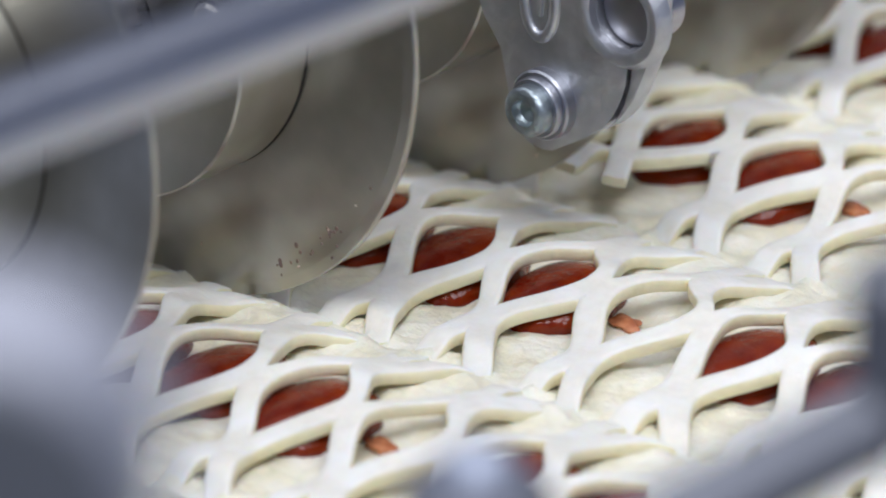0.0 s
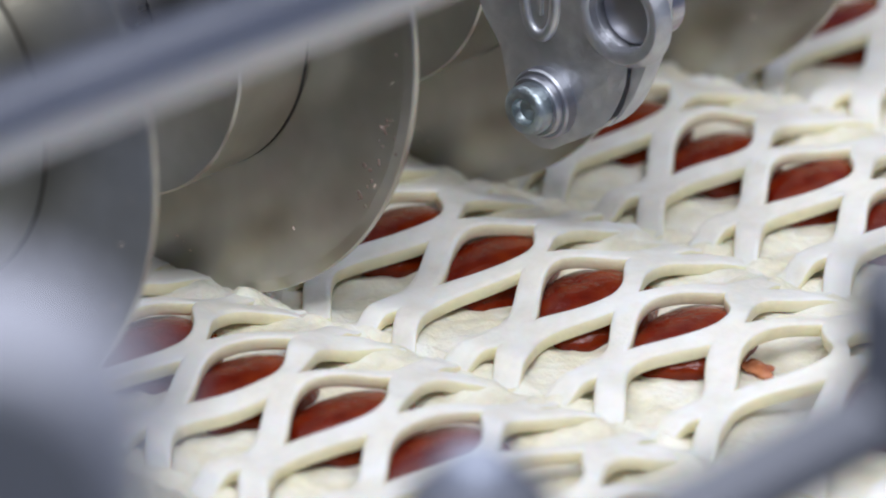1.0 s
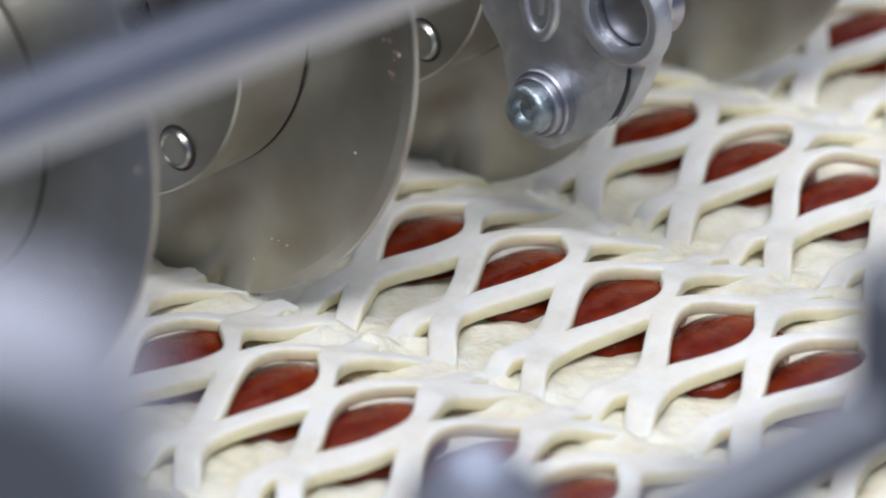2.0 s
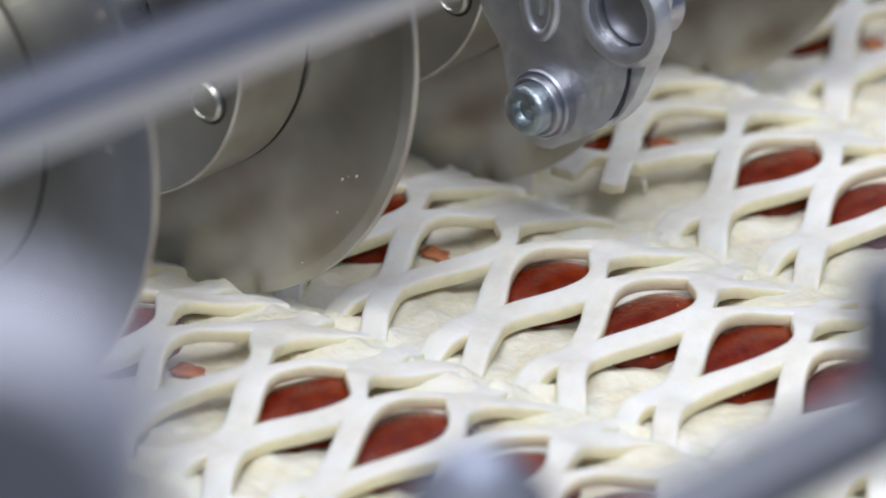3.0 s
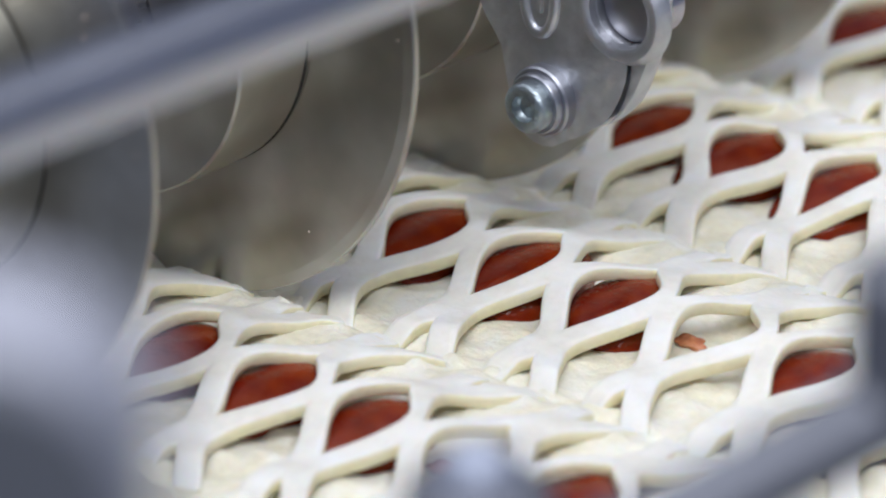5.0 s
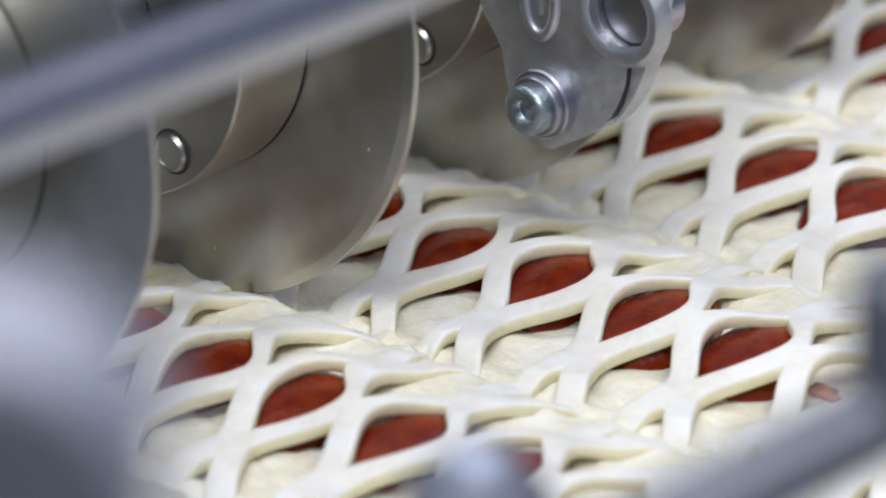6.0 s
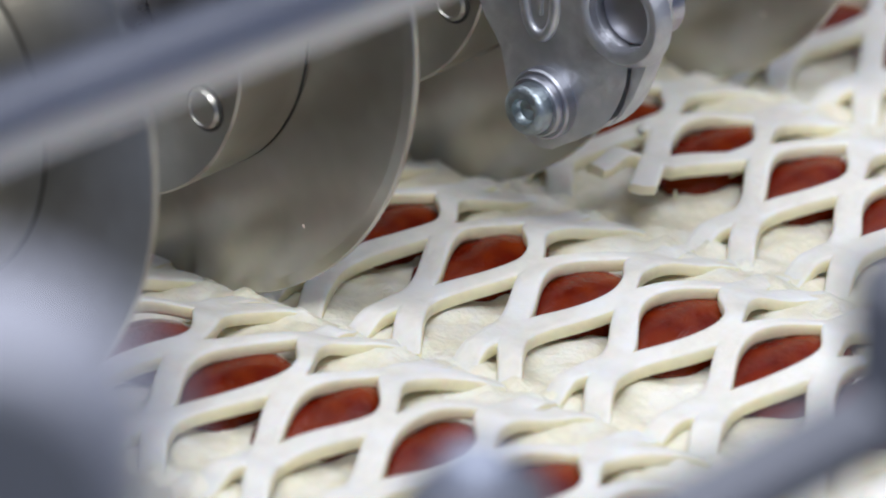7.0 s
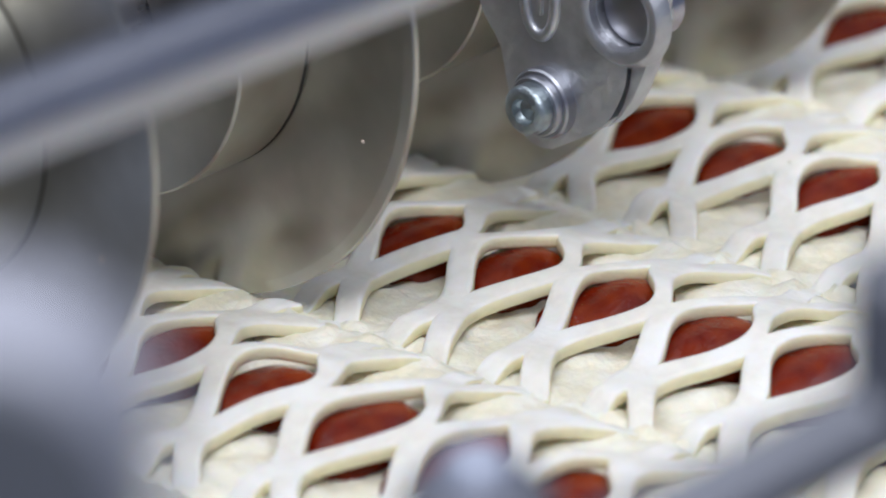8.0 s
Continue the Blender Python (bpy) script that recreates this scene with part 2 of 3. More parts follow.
def fork_cell(corners, foot, n=12):
    """Centre lines of the two fingers that leave a side node, and the rounded notch between them."""
    c = np.array(corners, float)
    middle = c.mean(0)
    outer, normal = [], []
    for a, b in zip(c[:-1], c[1:]):
        d = b - a
        nrm = np.array((-d[1], d[0])) / np.hypot(*d)
        if nrm @ (middle - (a + b) / 2) < 0:
            nrm = -nrm
        outer += [a + d * t for t in np.linspace(0, 1, n + 1)[:-1]]
        normal += [nrm] * n
    outer, normal = np.array(outer + [c[-1]]), np.array(normal + [normal[-1]])
    inner = outer + normal * foot / 2
    inner[n] = outer[n] + np.linalg.solve(np.array([normal[n - 1], normal[n]]), np.array([foot / 2, foot / 2]))
    for j in range(1, 2 * n):                # points that ran past the mitre slide back to it
        if j != n:
            way = outer[n + 1] - outer[n] if j > n else outer[n - 1] - outer[n]
            if (inner[j] - inner[n]) @ way < 0:
                inner[j] = inner[n]
    for _ in range(16):
        inner[1:-1] += 0.25 * (inner[2:] + inner[:-2]) - 0.5 * inner[1:-1]
    return outer, inner


def build_lattice(parent, centre, half, first, count, seed, torn=()):
    """One continuous sheet of lattice dough over a strip."""
    rows = ((0.0, 0.0), (0.55, 0.0), (0.85, -0.0001), (0.97, -0.0006), (1.03, -0.0016), (1.03, -0.0034), (0.95, -0.0042), (0.0, -0.0043))
    L, H, S = CELL, HALF_ROW, half - 0.0005
    foot = 0.0082
    rim = rim_cell(((-0.04 * L, S), (0.42 * L, S)), foot)
    rim_far = rim_cell(((-0.04 * L, S), (0.42 * L, S)), foot, 0.25 * L, 0.385 * L, 0.0262)
    end = fork_cell([(0.42 * L, S), (L / 2, H), (0.96 * L, S)], foot)
    shapes = [(leaf_cell(), 1), (rim_far, 1), (rim, -1), (end, 1), (end, -1)]
    verts, faces, mats = [], [], []
    for i in range(first, first + count):
        for (outer, inner), flip in shapes:
            base = sum(len(v) for v in verts)
            m = len(outer)
            ring = []
            for t, dz in rows:
                pt = outer + (inner - outer) * t
                x, y = pt[:, 0] + i * L, pt[:, 1] * flip
                dx = 0.0015 * wobble(x, y, 0.055, seed + 5) + 0.0028 * (1 - smoothstep(0.0, HALF_ROW - 0.006, np.abs(y)))
                dy = 0.0016 * wobble(x, y, 0.06, seed + 9)
                z = lattice_top(x, y, half, seed) + dz * (1 - 0.35 * smoothstep(half - 0.012, half, np.abs(y)))
                ring.append(np.stack([x + dx + PHASE, np.clip(y + dy, -half + 0.0003, half - 0.0003) + centre, z], -1))
            verts.append(np.concatenate(ring))
            for r in range(len(rows) - 1):
                for j in range(m - 1):
                    a, b = base + r * m + j, base + r * m + j + 1
                    q = (a, b, b + m, a + m)
                    faces.append(q if flip < 0 else q[::-1])
                    mats.append(1 if 3 <= r <= 6 else 0)
            if abs(outer[0, 1] - S) < 1e-6:          # blunt ends of the strands
                for j in (0, m - 1):
                    faces.append([base + r * m + j for r in range(len(rows))])
                    mats.append(1)
    v = np.concatenate(verts)
    key, back = np.unique(np.round(v * 2e5).astype(np.int64), axis=0, return_inverse=True)
    merged = np.zeros((len(key), 3))
    merged[back.ravel()] = v
    back = back.ravel()
    tidy, tidy_mats = [], []
    for q, s in zip(faces, mats):
        w = []
        for k in q:
            if back[k] not in w:
                w.append(int(back[k]))
        if len(w) > 2:
            tidy.append(w)
            tidy_mats.append(s)
    me = bpy.data.meshes.new("lattice")
    me.from_pydata(merged.tolist(), [], tidy)
    me.polygons.foreach_set("material_index", tidy_mats)
    bm = bmesh.new()
    bm.from_mesh(me)
    for i in torn:                                   # nodes that stick to the wheel and lift for a moment
        hinge = Vector((PHASE + (i + 0.5) * L, centre - 0.22 * H, 0.0040))

        def lifts(f, root):
            p = f.calc_center_median()
            u, v = (p.x - PHASE) / L - i, -(p.y - centre) / H
            if v > 1:
                return 0.15 < u < 1.2
            return v > root and min(abs(u - 0.5 * v), abs(u - 1 + 0.5 * v)) < 0.2

        loose = bm.copy()
        bmesh.ops.delete(loose, geom=[f for f in loose.faces if not lifts(f, 0.14)], context="FACES")
        bmesh.ops.delete(bm, geom=[f for f in bm.faces if lifts(f, 0.30)], context="FACES")
        bmesh.ops.holes_fill(loose, edges=[e for e in loose.edges if e.is_boundary], sides=60)
        bmesh.ops.translate(loose, verts=loose.verts, vec=-hinge)
        LIFTED.append((i, part("lattice_node", loose, [M_DOUGH, M_CUT], parent, "lattice node sticking to the wheel", angle=60), hinge))
    bmesh.ops.recalc_face_normals(bm, faces=bm.faces)
    bm.to_mesh(me)
    bm.free()
    ob = finish(new("lattice", me), [M_DOUGH, M_CUT], angle=60)
    ob.parent = parent
    return tagged(ob, "pale floured lattice of cut dough")


def build_base(parent, centre, half, x0, x1, seed):
    """The lower sheet of dough, pressed thin along its two seams."""
    nx, ny = int((x1 - x0) / 0.0024), 56
    xs, ys = np.meshgrid(np.linspace(x0, x1, nx), np.linspace(-half, half, ny), indexing="ij")
    seam = smoothstep(half - 0.006, half - 0.0005, np.abs(ys))
    z = BASE_Z + 0.0007 * wobble(xs, ys, 0.02, seed) + 0.0005 * wobble(xs, ys, 0.009, seed + 1) * (1 - 0.4 * seam) - 0.0004 * seam
    z += 0.0008 * np.exp(-((np.abs(ys) - half + 0.009) / 0.004) ** 2)
    z += 0.0036 * smoothstep(0.014, 0.030, ys) * (1 - 0.35 * smoothstep(half - 0.010, half - 0.003, ys))
    # pressed lumps where strands end in the seam
    for shift, big in ((0.42, 0.0030), (0.96, 0.0024)):
        u = ((xs - PHASE) / CELL - shift + 0.08 * wobble(xs, ys, 0.05, seed + 3) + 0.5) % 1 - 0.5
        v = np.abs(ys) - (half - 0.0042) + 0.001 * wobble(xs, ys, 0.03, seed + 4)
        z += big * np.exp(-(u * CELL / 0.0046) ** 2 - (v / 0.0034) ** 2)
    z += 0.0006 * wobble(xs, ys, 0.0065, seed + 6) * smoothstep(half - 0.016, half - 0.004, np.abs(ys))
    top = np.stack([xs, ys + centre, z], -1).reshape(-1, 3)
    low = top.copy()
    low[:, 2] = -0.0165
    n = nx * ny
    faces = []
    for i in range(nx - 1):
        for j in range(ny - 1):
            a = i * ny + j
            faces.append((a, a + ny, a + ny + 1, a + 1))
            faces.append((a + n + 1, a + ny + 1 + n, a + ny + n, a + n))
    for i in range(nx - 1):
        a, b = i * ny, i * ny + ny - 1
        faces.append((a, a + n, a + ny + n, a + ny))
        faces.append((b, b + ny, b + ny + n, b + n))
    for j in range(ny - 1):
        a, b = j, (nx - 1) * ny + j
        faces.append((a, a + 1, a + 1 + n, a + n))
        faces.append((b, b + n, b + n + 1, b + 1))
    me = bpy.data.meshes.new("base_dough")
    me.from_pydata(np.concatenate([top, low]).tolist(), [], faces)
    ob = finish(new("base_dough", me), M_BASE, angle=60)
    ob.parent = parent
    return tagged(ob, "cream lower sheet of rolled dough")


def jam_mesh(seed, size=(0.0172, 0.0222, 0.0094), mat=None, rough=0.11):
    """A lumpy dollop of thick fruit filling, flat below."""
    bm = bmesh.new()
    bmesh.ops.create_icosphere(bm, subdivisions=4, radius=1)
    rng = random.Random(seed)
    off = Vector((rng.uniform(0, 9), rng.uniform(0, 9), rng.uniform(0, 9)))
    for v in bm.verts:
        d = v.co.copy()
        lump = 1 + rough * noise.noise(d * 1.3 + off) + 0.05 * noise.noise(d * 4 + off)
        z = d.z
        r = 1.0 if z > 0 else 1.0 + 0.08 * z
        v.co = Vector((d.x * size[0] * lump * r, d.y * size[1] * lump * r, (z ** 0.75 if z > 0 else max(z, -0.35)) * size[2] * (1 + 0.06 * noise.noise(d * 2 + off))))
    me = bpy.data.meshes.new("jam_filling")
    bm.to_mesh(me)
    bm.free()
    me.polygons.foreach_set("use_smooth", [True] * len(me.polygons))
    me.materials.append(mat or M_JAM)
    return me


JAMS = [jam_mesh(k) for k in range(6)]
TAILS = [jam_mesh(20 + k, (0.0056, 0.0030, 0.0026), M_TAIL, 0.6) for k in range(2)]
SKIPPED = (4, -2)      # slots where the filler left only a thin tail
SMALL = (-8,)          # slots with a smaller dollop
TORN = {"far": (2, -2, -7)}
LIFTED = []
STRIPS = {}


def build_strip(name, low, high, seed):
    centre, half = (low + high) / 2, (high - low) / 2
    strip = thing("pastry_strip", pose(0, 0, 0), "raw pastry strip of lattice dough over red jam on the conveyor", "pastry", "pastry strips")
    build_base(strip, centre, half - 0.00005, -0.70, 0.42, seed)
    build_lattice(strip, centre, half, -17, 30, seed + 20, TORN.get(name, ()))
    rng = random.Random(seed)
    for i in range(-16, 12):
        rest = i in SKIPPED
        s = 0.80 if i in SMALL else rng.uniform(0.94, 1.06)
        ob = new("jam_filling", TAILS[rng.randrange(2)] if rest else JAMS[rng.randrange(6)])
        ob.parent = strip
        drift = -0.010 if rest else -0.0005 * max(0, 2 - i) + (0.002 if i in SMALL else 0) + 0.0018 + rng.uniform(-0.002, 0.002)
        side = 0.0035 if rest else 0.0022 + rng.uniform(-0.0012, 0.0012)
        ob.location = (PHASE + (i + 0.5) * CELL + drift, centre + side, BASE_Z + (0.0005 if rest else -0.0002))
        ob.scale = (s, s * rng.uniform(0.94, 1.05), rng.uniform(0.94, 1.02))
        ob.rotation_euler = (0.085, 0, rng.uniform(-0.2, 0.2))
        tagged(ob, "thin orange tail of jam" if rest else "glossy red jam dollop")
    STRIPS[name] = strip


for n_strip, strip_name in enumerate(("near", "middle", "far", "outer")):
    build_strip(strip_name, SEAMS[n_strip], SEAMS[n_strip + 1], 40 + 7 * n_strip)


# ---------------------------------------------------------------- sealing wheels on their axle
def build_wheel():
    wheel = thing("sealing_wheel", pose(0, 0, 0), "brushed steel sealing wheel rolling along a dough seam", "wheel", "sealing wheels")
    R = WHEEL_R
    part("disc", lathe([(0.030, -0.0015), (R - 0.0036, -0.0015), (R - 0.0034, -0.00146), (R - 0.0004, -0.00095), (R, -0.0006), (R, 0.0009), (R - 0.0004, 0.0013),
                        (0.030, 0.0013)], 180), M_STEEL, wheel, "brushed steel disc with a bevelled rim", angle=12)
    hub = part("hub", lathe([(0.020, -0.0294), (0.0525, -0.0294), (0.0531, -0.0288), (0.0531, -0.0030), (0.0526, -0.0024), (0.0526, -0.0015), (0.020, -0.0015)],
                            140), M_STEEL, wheel, "wide turned steel hub", angle=30)
    part("gap_ring", lathe([(0.0522, -0.0019), (0.05325, -0.0019), (0.05325, -0.0014), (0.0522, -0.0014)], 140), M_GAP, wheel, "dark joint between hub and disc")
    for k in range(3):
        a = radians(120 * k)
        bm = lathe([(0, -0.0310), (0.0042, -0.0310), (0.0046, -0.0314), (0.0050, -0.0313), (0.0058, -0.0303), (0.0058, -0.0280), (0, -0.0280)], 40, closed=False)
        bmesh.ops.translate(bm, verts=bm.verts, vec=(0.0430 * math.cos(a), 0, 0.0430 * math.sin(a)))
        part("pin", bm, M_STEEL, hub, "round steel pin head", angle=30)
        bm = lathe([(0.0058, -0.0296), (0.0068, -0.0296), (0.0068, -0.0280), (0.0058, -0.0280)], 40)
        bmesh.ops.translate(bm, verts=bm.verts, vec=(0.0430 * math.cos(a), 0, 0.0430 * math.sin(a)))
        part("pin_seat", bm, M_GAP, hub, "dark seat round the pin")
    rng = random.Random(4)
    for k in range(11):
        a = rng.uniform(0, 6.28)
        r = R - rng.uniform(0.004, 0.016)
        s = rng.uniform(0.00015, 0.00042)
        bm = bmesh.new()
        bmesh.ops.create_icosphere(bm, subdivisions=1, radius=1)
        bmesh.ops.scale(bm, verts=bm.verts, vec=(s * rng.uniform(0.7, 2.2), 0.0003, s))
        bmesh.ops.rotate(bm, verts=bm.verts, matrix=Matrix.Rotation(rng.uniform(0, 3), 3, "Y"))
        bmesh.ops.translate(bm, verts=bm.verts, vec=(r * math.cos(a), -0.0016 if r < R - 0.0036 else -0.0008, r * math.sin(a)))
        part("crumb", bm, M_CRUMB, wheel, "tiny crumb of dough")
    return wheel


WHEELS = []
first_wheel = build_wheel()
WHEEL_Y = (-0.1570, -0.0527, 0.0515, 0.1557)
for k, y in enumerate(WHEEL_Y):
    WHEELS.append(first_wheel if k == 0 else copy_thing(first_wheel, pose(0, 0, 0)))


def add_smear(wheel):
    """A short trail of brown filling crumbs near the rim of one wheel."""
    rng = random.Random(8)
    for k in range(22):
        a = radians(SMEAR + rng.gauss(0, 9))
        r = WHEEL_R - 0.0075 + rng.gauss(0, 0.0014)
        s = rng.uniform(0.0003, 0.0009)
        bm = bmesh.new()
        bmesh.ops.create_icosphere(bm, subdivisions=1, radius=1)
        bmesh.ops.scale(bm, verts=bm.verts, vec=(s * rng.uniform(0.7, 1.8), 0.0003, s))
        bmesh.ops.rotate(bm, verts=bm.verts, matrix=Matrix.Rotation(rng.uniform(0, 3), 3, "Y"))
        bmesh.ops.translate(bm, verts=bm.verts, vec=(r * math.cos(a), -0.0015, r * math.sin(a)))
        part("crumb", bm, M_SMEAR, wheel, "brown crumb of filling")


SMEAR = 179     # where the trail lies on the wheel, degrees
add_smear(WHEELS[1])


def build_axle():
    a, b = axle_at(-0.42), axle_at(0.42)
    axle = thing("axle", along(a, b), "turned steel axle carrying the sealing wheels", "axle")

    def ring(name, y0, y1, r, mat, label=""):
        h0, h1 = y0 + 0.42, y1 + 0.42
        bm = lathe([(0, h0), (r - 0.0006, h0), (r, h0 + 0.0006), (r, h1 - 0.0006), (r - 0.0006, h1), (0, h1)], 96, axis="Z", closed=False)
        part(name, bm, mat, axle, label, angle=30)

    ring("shaft", -0.42, 0.42, 0.0195, M_SHAFT)
    for y in WHEEL_Y:
        ring("collar", y - 0.0476, y - 0.0388, 0.0264, M_SHAFT, "narrow polished collar")
        ring("spacer", y - 0.0797, y - 0.0481, 0.0260, M_SHAFT, "smooth steel spacer sleeve")
        ring("spacer", y - 0.0992, y - 0.0809, 0.0260, M_SHAFT, "smooth steel spacer sleeve")


build_axle()


# ---------------------------------------------------------------- cast clamp with its bolt
def arc(cx, cz, r, a0, a1, n):
    return [(cx + r * math.cos(radians(a0 + (a1 - a0) * k / n)), cz + r * math.sin(radians(a0 + (a1 - a0) * k / n))) for k in range(n + 1)]


def resample(pts, n):
    """n points at even steps along a chain."""
    p = np.array(pts, float)
    d = np.concatenate([[0], np.cumsum(np.hypot(*np.diff(p, axis=0).T))])
    t = np.linspace(0, d[-1], n)
    return list(zip(np.interp(t, d, p[:, 0]), np.interp(t, d, p[:, 1])))


def band(chain_a, chain_b, y0, y1, bevel=0.0012, n=40):
    """A plate between two chains of (x, z), from y0 to y1, with rounded front rims."""
    a, b = resample(chain_a, n), resample(chain_b, n)
    bm = bmesh.new()
    va, vb = [bm.verts.new((x, y0, z)) for x, z in a], [bm.verts.new((x, y0, z)) for x, z in b]
    fs = [bm.faces.new((va[k], va[k + 1], vb[k + 1], vb[k])) for k in range(n - 1)]
    ext = bmesh.ops.extrude_face_region(bm, geom=fs)
    moved = [v for v in ext["geom"] if isinstance(v, bmesh.types.BMVert)]
    bmesh.ops.translate(bm, verts=moved, vec=(0, y1 - y0, 0))
    bmesh.ops.recalc_face_normals(bm, faces=bm.faces)
    front = [e for e in bm.edges if len(e.link_faces) == 2 and all(abs(v.co.y - y0) < 1e-7 for v in e.verts) and e.calc_face_angle(0) > 1.0]
    bmesh.ops.bevel(bm, geom=front, offset=bevel, segments=3, profile=0.5, affect="EDGES", clamp_overlap=True)
    return bm


def build_clamp():
    clamp = thing("shaft_clamp", pose(0, 0, 0), "cast aluminium clamp with a bolted split boss", "clamp")
    y0 = 0.0120
    bx, bz = 0.0552, 0.0835
    left = [(-0.0012, 0.135), (-0.0010, 0.082), (0.0022, 0.0705), (0.0092, 0.0618), (0.0118, 0.050)] + arc(0.0245, 0.0460, 0.0122, 170, 290, 10) + [(0.0330, 0.0372), (0.0400, 0.0412), (0.0462, 0.0460)]
    seam = [(bx - 0.0006, 0.135)] + arc(bx, bz, 0.0105, 93, 266, 18) + [(0.0564, 0.0690), (0.0556, 0.0620), (0.0535, 0.0560), (0.0505, 0.0505), (0.0468, 0.0462)]
    part("body", band(left, seam, y0 + 0.003, y0 + 0.017), M_ALU, clamp, "cast aluminium clamp body")
    near = [(bx + 0.0006, 0.135)] + arc(bx, bz, 0.0105, 87, -86, 18) + [(0.0580, 0.0690), (0.0571, 0.0618), (0.0549, 0.0553), (0.0520, 0.0500), (0.0490, 0.0470)]
    out = [(0.0668, 0.135), (0.0668, 0.090), (0.0656, 0.0770), (0.0626, 0.0680), (0.0586, 0.0585), (0.0540, 0.0515), (0.0494, 0.0472)]
    part("jaw", band(near, out, y0 + 0.003, y0 + 0.010), M_ALU, clamp, "cast clamp jaw")
    collar = lathe([(0.0107, 0.0), (0.0122, -0.0008), (0.0142, -0.0006), (0.0158, 0.0018), (0.0163, 0.0040), (0.0107, 0.0040)], 72)
    bmesh.ops.translate(collar, verts=collar.verts, vec=(bx, y0, bz))
    part("collar", collar, M_ALU, clamp, "raised round collar")
    oval = bmesh.new()
    n, k = 48, 12
    ringv = []
    for i in range(n):
        a = 2 * math.pi * i / n
        c = Vector((0.0056 * math.cos(a), 0, 0.0105 * math.sin(a)))
        out_way = Vector((math.cos(a), 0, math.sin(a)))
        ringv.append([oval.verts.new(c + out_way * 0.0019 * math.cos(2 * math.pi * j / k) + Vector((0, 0.0015 * math.sin(2 * math.pi * j / k), 0))) for j in range(k)])
    for i in range(n):
        for j in range(k):
            oval.faces.new((ringv[i][j], ringv[(i + 1) % n][j], ringv[(i + 1) % n][(j + 1) % k], ringv[i][(j + 1) % k]))
    bmesh.ops.translate(oval, verts=oval.verts, vec=(0.0240, y0 + 0.0030, 0.0790))
    part("cast_mark", oval, M_ALU, clamp, "raised oval cast mark")
    part("cast_mark", box(0.0020, 0.0022, 0.0085, 0.0008, 2, (0.0243, y0 + 0.0030, 0.0790)), M_ALU, clamp, "raised bar cast mark")
    at = (0.0270, y0, 0.0492)
    w = lathe([(0, -0.0010), (0.0100, -0.0010), (0.0106, -0.0004), (0.0106, 0.0040), (0, 0.0040)], 56, closed=False)
    bmesh.ops.translate(w, verts=w.verts, vec=at)
    bolt = part("bolt", w, M_RAIL, clamp, "zinc plated bolt with its washer")
    w2 = lathe([(0, -0.0034), (0.0086, -0.0034), (0.0090, -0.0028), (0.0090, -0.0010), (0, -0.0010)], 56, closed=False)
    bmesh.ops.translate(w2, verts=w2.verts, vec=at)
    part("spring_washer", w2, M_RAIL, bolt, "grey spring washer")
    h = lathe([(0.0038, -0.0062), (0.0040, -0.0082), (0.0062, -0.0082), (0.0073, -0.0073), (0.0075, -0.0064), (0.0075, -0.0034), (0, -0.0034), (0, -0.0056), (0.0032, -0.0056)],
              56, closed=True)
    bmesh.ops.translate(h, verts=h.verts, vec=at)
    part("head", h, M_ZINC, bolt, "bright socket head")
    s = lathe([(0, 0.0), (0.0092, 0.0), (0.0103, 0.0012), (0.0103, 0.0120), (0, 0.0120)], 64, closed=False)
    bmesh.ops.translate(s, verts=s.verts, vec=(bx, y0 + 0.005, bz))
    tagged(part("guide_shaft", s, M_SHAFT), "steel guide shaft end held in the clamp", "shaft")


build_clamp()


# ---------------------------------------------------------------- rails and posts before the wheels
def build_rod(name, a, b, r, label, mat):
    length = (Vector(b) - Vector(a)).length
    rod = part(name, lathe([(0, 0), (r - 0.001, 0), (r, 0.001), (r, length - 0.001), (r - 0.001, length), (0, length)], 64, axis="Z", closed=False), mat)
    rod.matrix_world = along(a, b)
    return tagged(rod, label, "rail")


build_rod("guard_rail", (0.2061, -0.5181, 0.2238), (0.1392, 0.0202, 0.1683), 0.0098, "satin steel guard rail in front of the wheels", M_RAIL)
# Same steel as the guard rail, only shaded through its colour.
build_rod("lower_rail", (0.3606, -0.5674, 0.1609), (0.4812, -0.2628, 0.2522), 0.0090, "steel rail, darkened in colour for shade, low in front of the conveyor", M_GREY)


def upright(name, x, y, z0, z1, r, rim, label, mat, category="post"):
    """A round post with a rounded upper rim."""
    h = z1 - z0
    prof = [(0, 0), (r, 0), (r, h - rim)] + [(r - rim + rim * math.cos(radians(a)), h - rim + rim * math.sin(radians(a))) for a in (22, 45, 68)] + [(r - rim, h), (0, h)]
    bm = lathe(prof, 72, axis="Z", closed=False)
    ob = part(name, bm, mat)
    ob.location = (x, y, z0)
    return tagged(ob, label, category)


upright("rail_stand", 0.3606, -0.5674, -0.90, 0.1549, 0.010, 0.002, "slim steel stand under the low rail", M_RAIL)
upright("rail_stand", 0.2061, -0.5181, -0.90, 0.2160, 0.010, 0.002, "slim steel stand under the guard rail", M_RAIL)
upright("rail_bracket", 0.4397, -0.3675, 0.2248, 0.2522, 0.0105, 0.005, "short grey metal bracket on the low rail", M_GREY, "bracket")


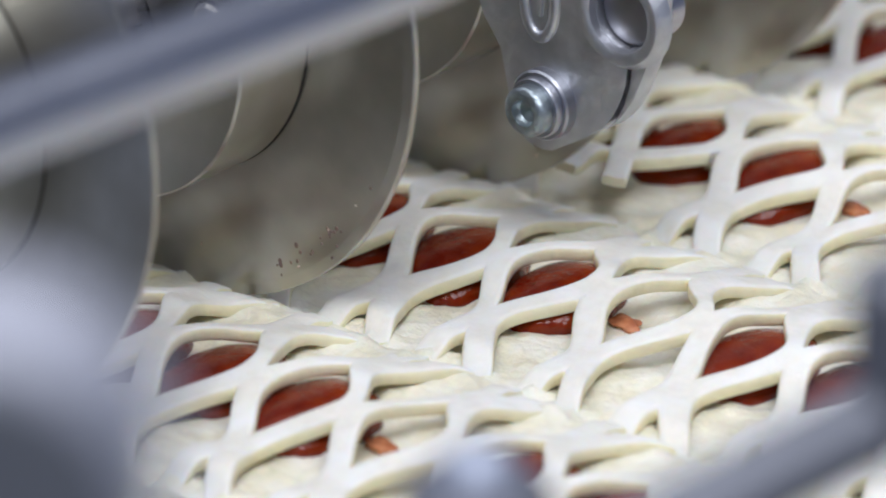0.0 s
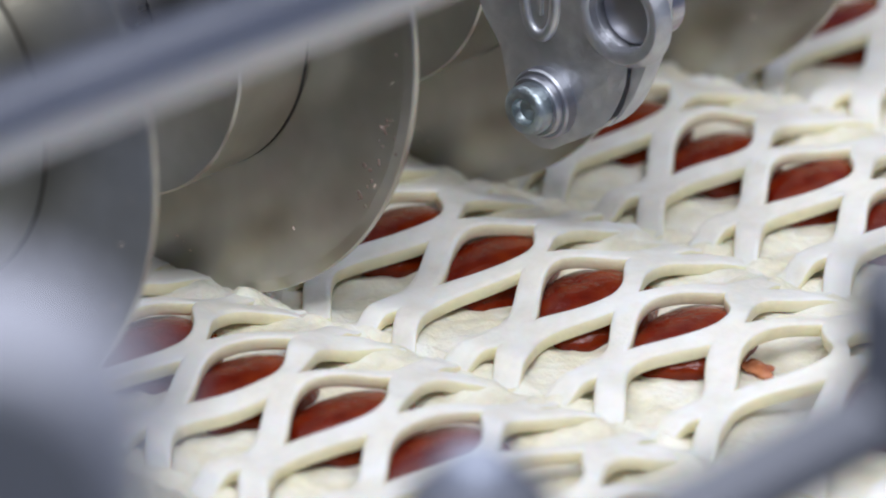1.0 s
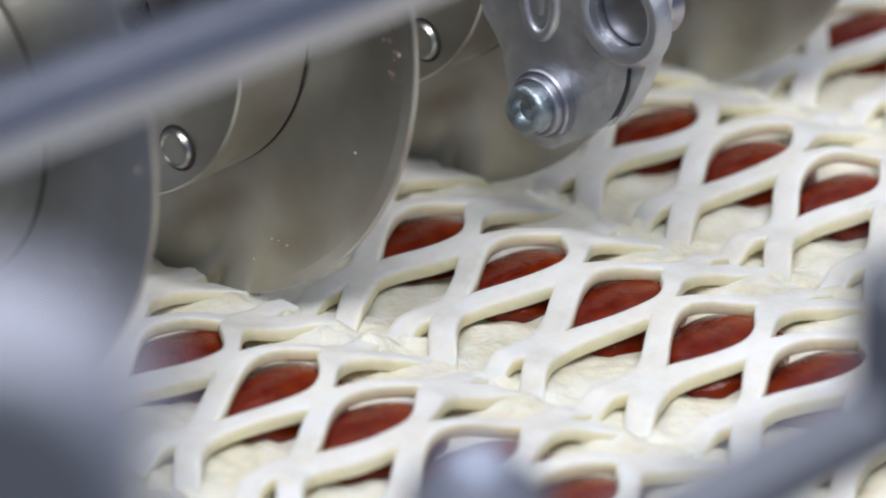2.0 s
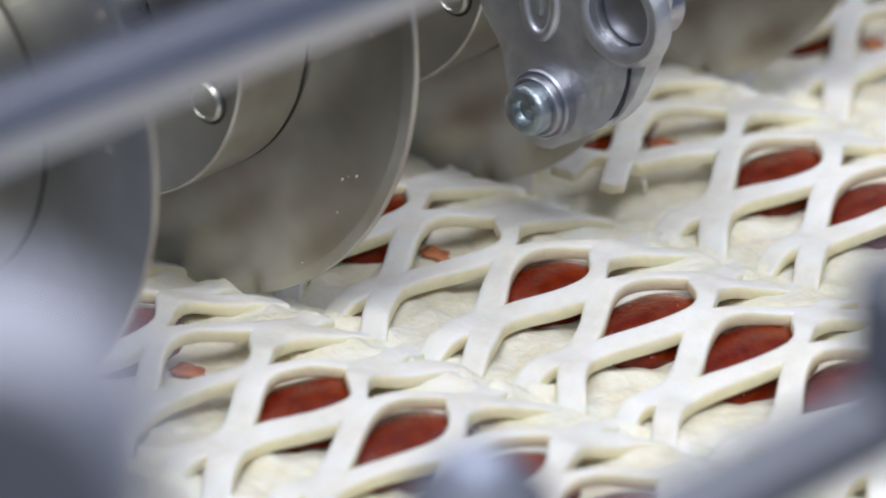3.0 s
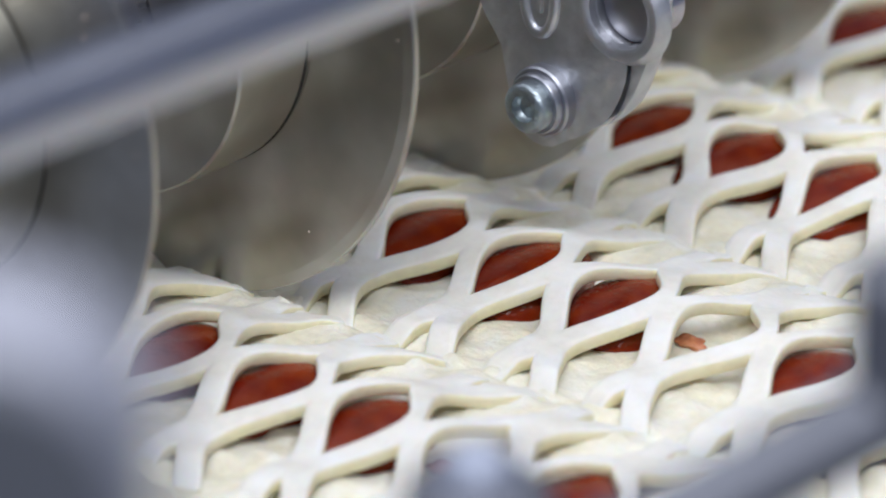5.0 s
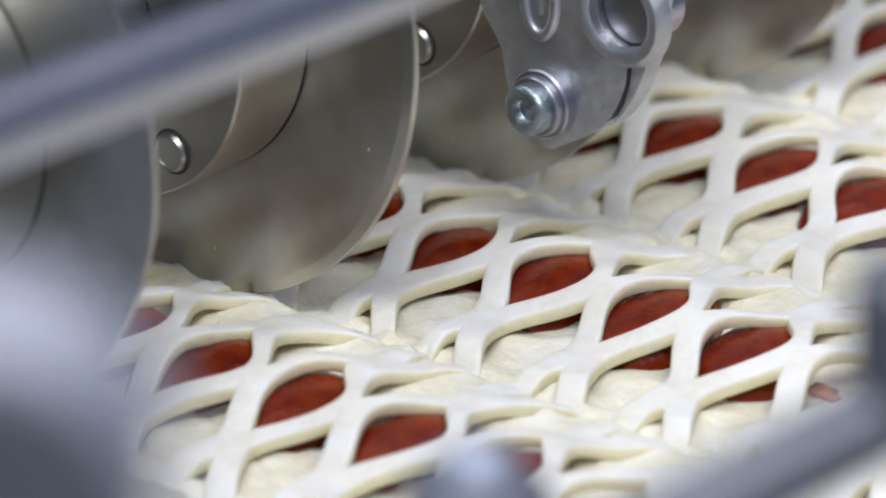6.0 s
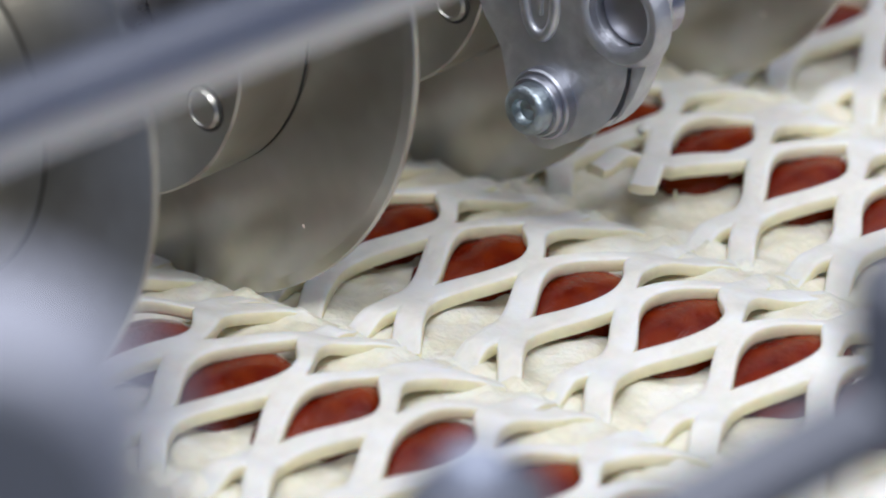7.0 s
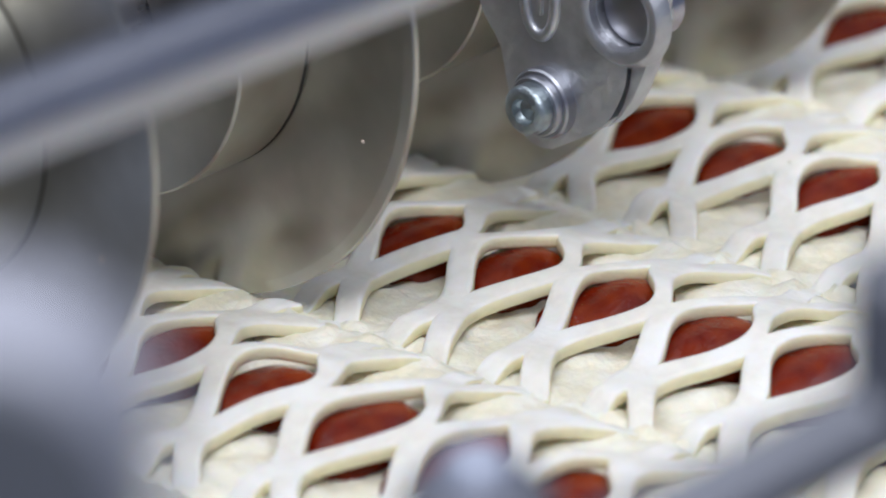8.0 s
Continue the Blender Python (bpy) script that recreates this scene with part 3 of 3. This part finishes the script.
def build_hand_knob():
    """A thick round knob; its end, darkened for shade, faces out over the conveyor's side."""
    centre = Vector((0.5325, -0.7095, 0.3565))
    way = Vector((0.66, -0.75, 0.0)).normalized()
    knob = thing("hand_knob", along(centre - way * 0.030, centre), "thick round steel hand knob with its end face shaded in colour", "knob")
    r = 0.0285
    part("body", lathe([(0, 0), (r - 0.003, 0), (r - 0.0009, 0.0009), (r, 0.003), (r, 0.026), (r - 0.0009, 0.0285), (r - 0.003, 0.0295), (0, 0.0295)], 72, axis="Z", closed=False), M_KNOB, knob)
    part("end_face", lathe([(0, 0.0295), (r - 0.0034, 0.0295), (r - 0.0038, 0.0302), (0, 0.0306)], 72, axis="Z", closed=False), M_DARK, knob, "end face darkened for shade")
    foot = centre - way * 0.010
    upright("knob_stand", foot.x, foot.y, -0.90, foot.z - r + 0.0005, 0.008, 0.001, "slim steel stand under the hand knob", M_RAIL)


build_hand_knob()


def build_knob():
    knob = thing("stand_post", pose(0.3379, -0.3750, 0.0926), "steel stand post topped with a domed nut", "post")
    h = 0.9926
    bm = lathe([(0, 0), (0.0160, 0), (0.0160, h + 0.079), (0.0135, h + 0.082), (0.011, h + 0.083), (0, h + 0.083)], 56, axis="Z", closed=False)
    bmesh.ops.translate(bm, verts=bm.verts, vec=(0, 0, -h))
    part("post", bm, M_GREY, knob)
    bm = lathe([(0, 0.083), (0.0092, 0.083)] + [(0.0092 * math.cos(radians(a)), 0.0832 + 0.0080 * math.sin(radians(a))) for a in (15, 30, 45, 60, 75)] + [(0, 0.0912)],
               48, axis="Z", closed=False)
    part("domed_nut", bm, M_CAP, knob, "pale domed cap nut")


build_knob()


# ---------------------------------------------------------------- what moves
TRAVEL = [(0.0, 0.0008), (1.5, 0.0727), (3.0, 0.1438), (4.5, 0.2155), (6.5, 0.3106), (8.0, 0.3815)]


LIFTS = {2: [(0.0, -20), (0.2, -11), (0.4, 0), (8.0, 0)],
         -2: [(0.0, 0), (2.4, 0), (2.7, -14), (2.95, -19), (3.15, -8), (3.3, 0), (8.0, 0)],
         -7: [(0.0, 0), (6.4, 0), (6.7, -14), (7.0, -21), (7.2, -14), (7.4, 0), (8.0, 0)]}


def motions():
    for i, piece, hinge in LIFTED:
        walk(piece, [(t, pose(hinge.x, hinge.y, hinge.z - 0.00015, a, 0, 0)) for t, a in LIFTS[i]])
    for strip in STRIPS.values():
        walk(strip, [(t, pose(x, 0, 0)) for t, x in TRAVEL])
    for wheel, y in zip(WHEELS, WHEEL_Y):
        c = axle_at(y)
        walk(wheel, [(t, pose(c.x, c.y, c.z, 0, -(TURN * (t - 6.5) - 37.8), 0)) for t in (0, 2, 4, 6, 8)])


motions()
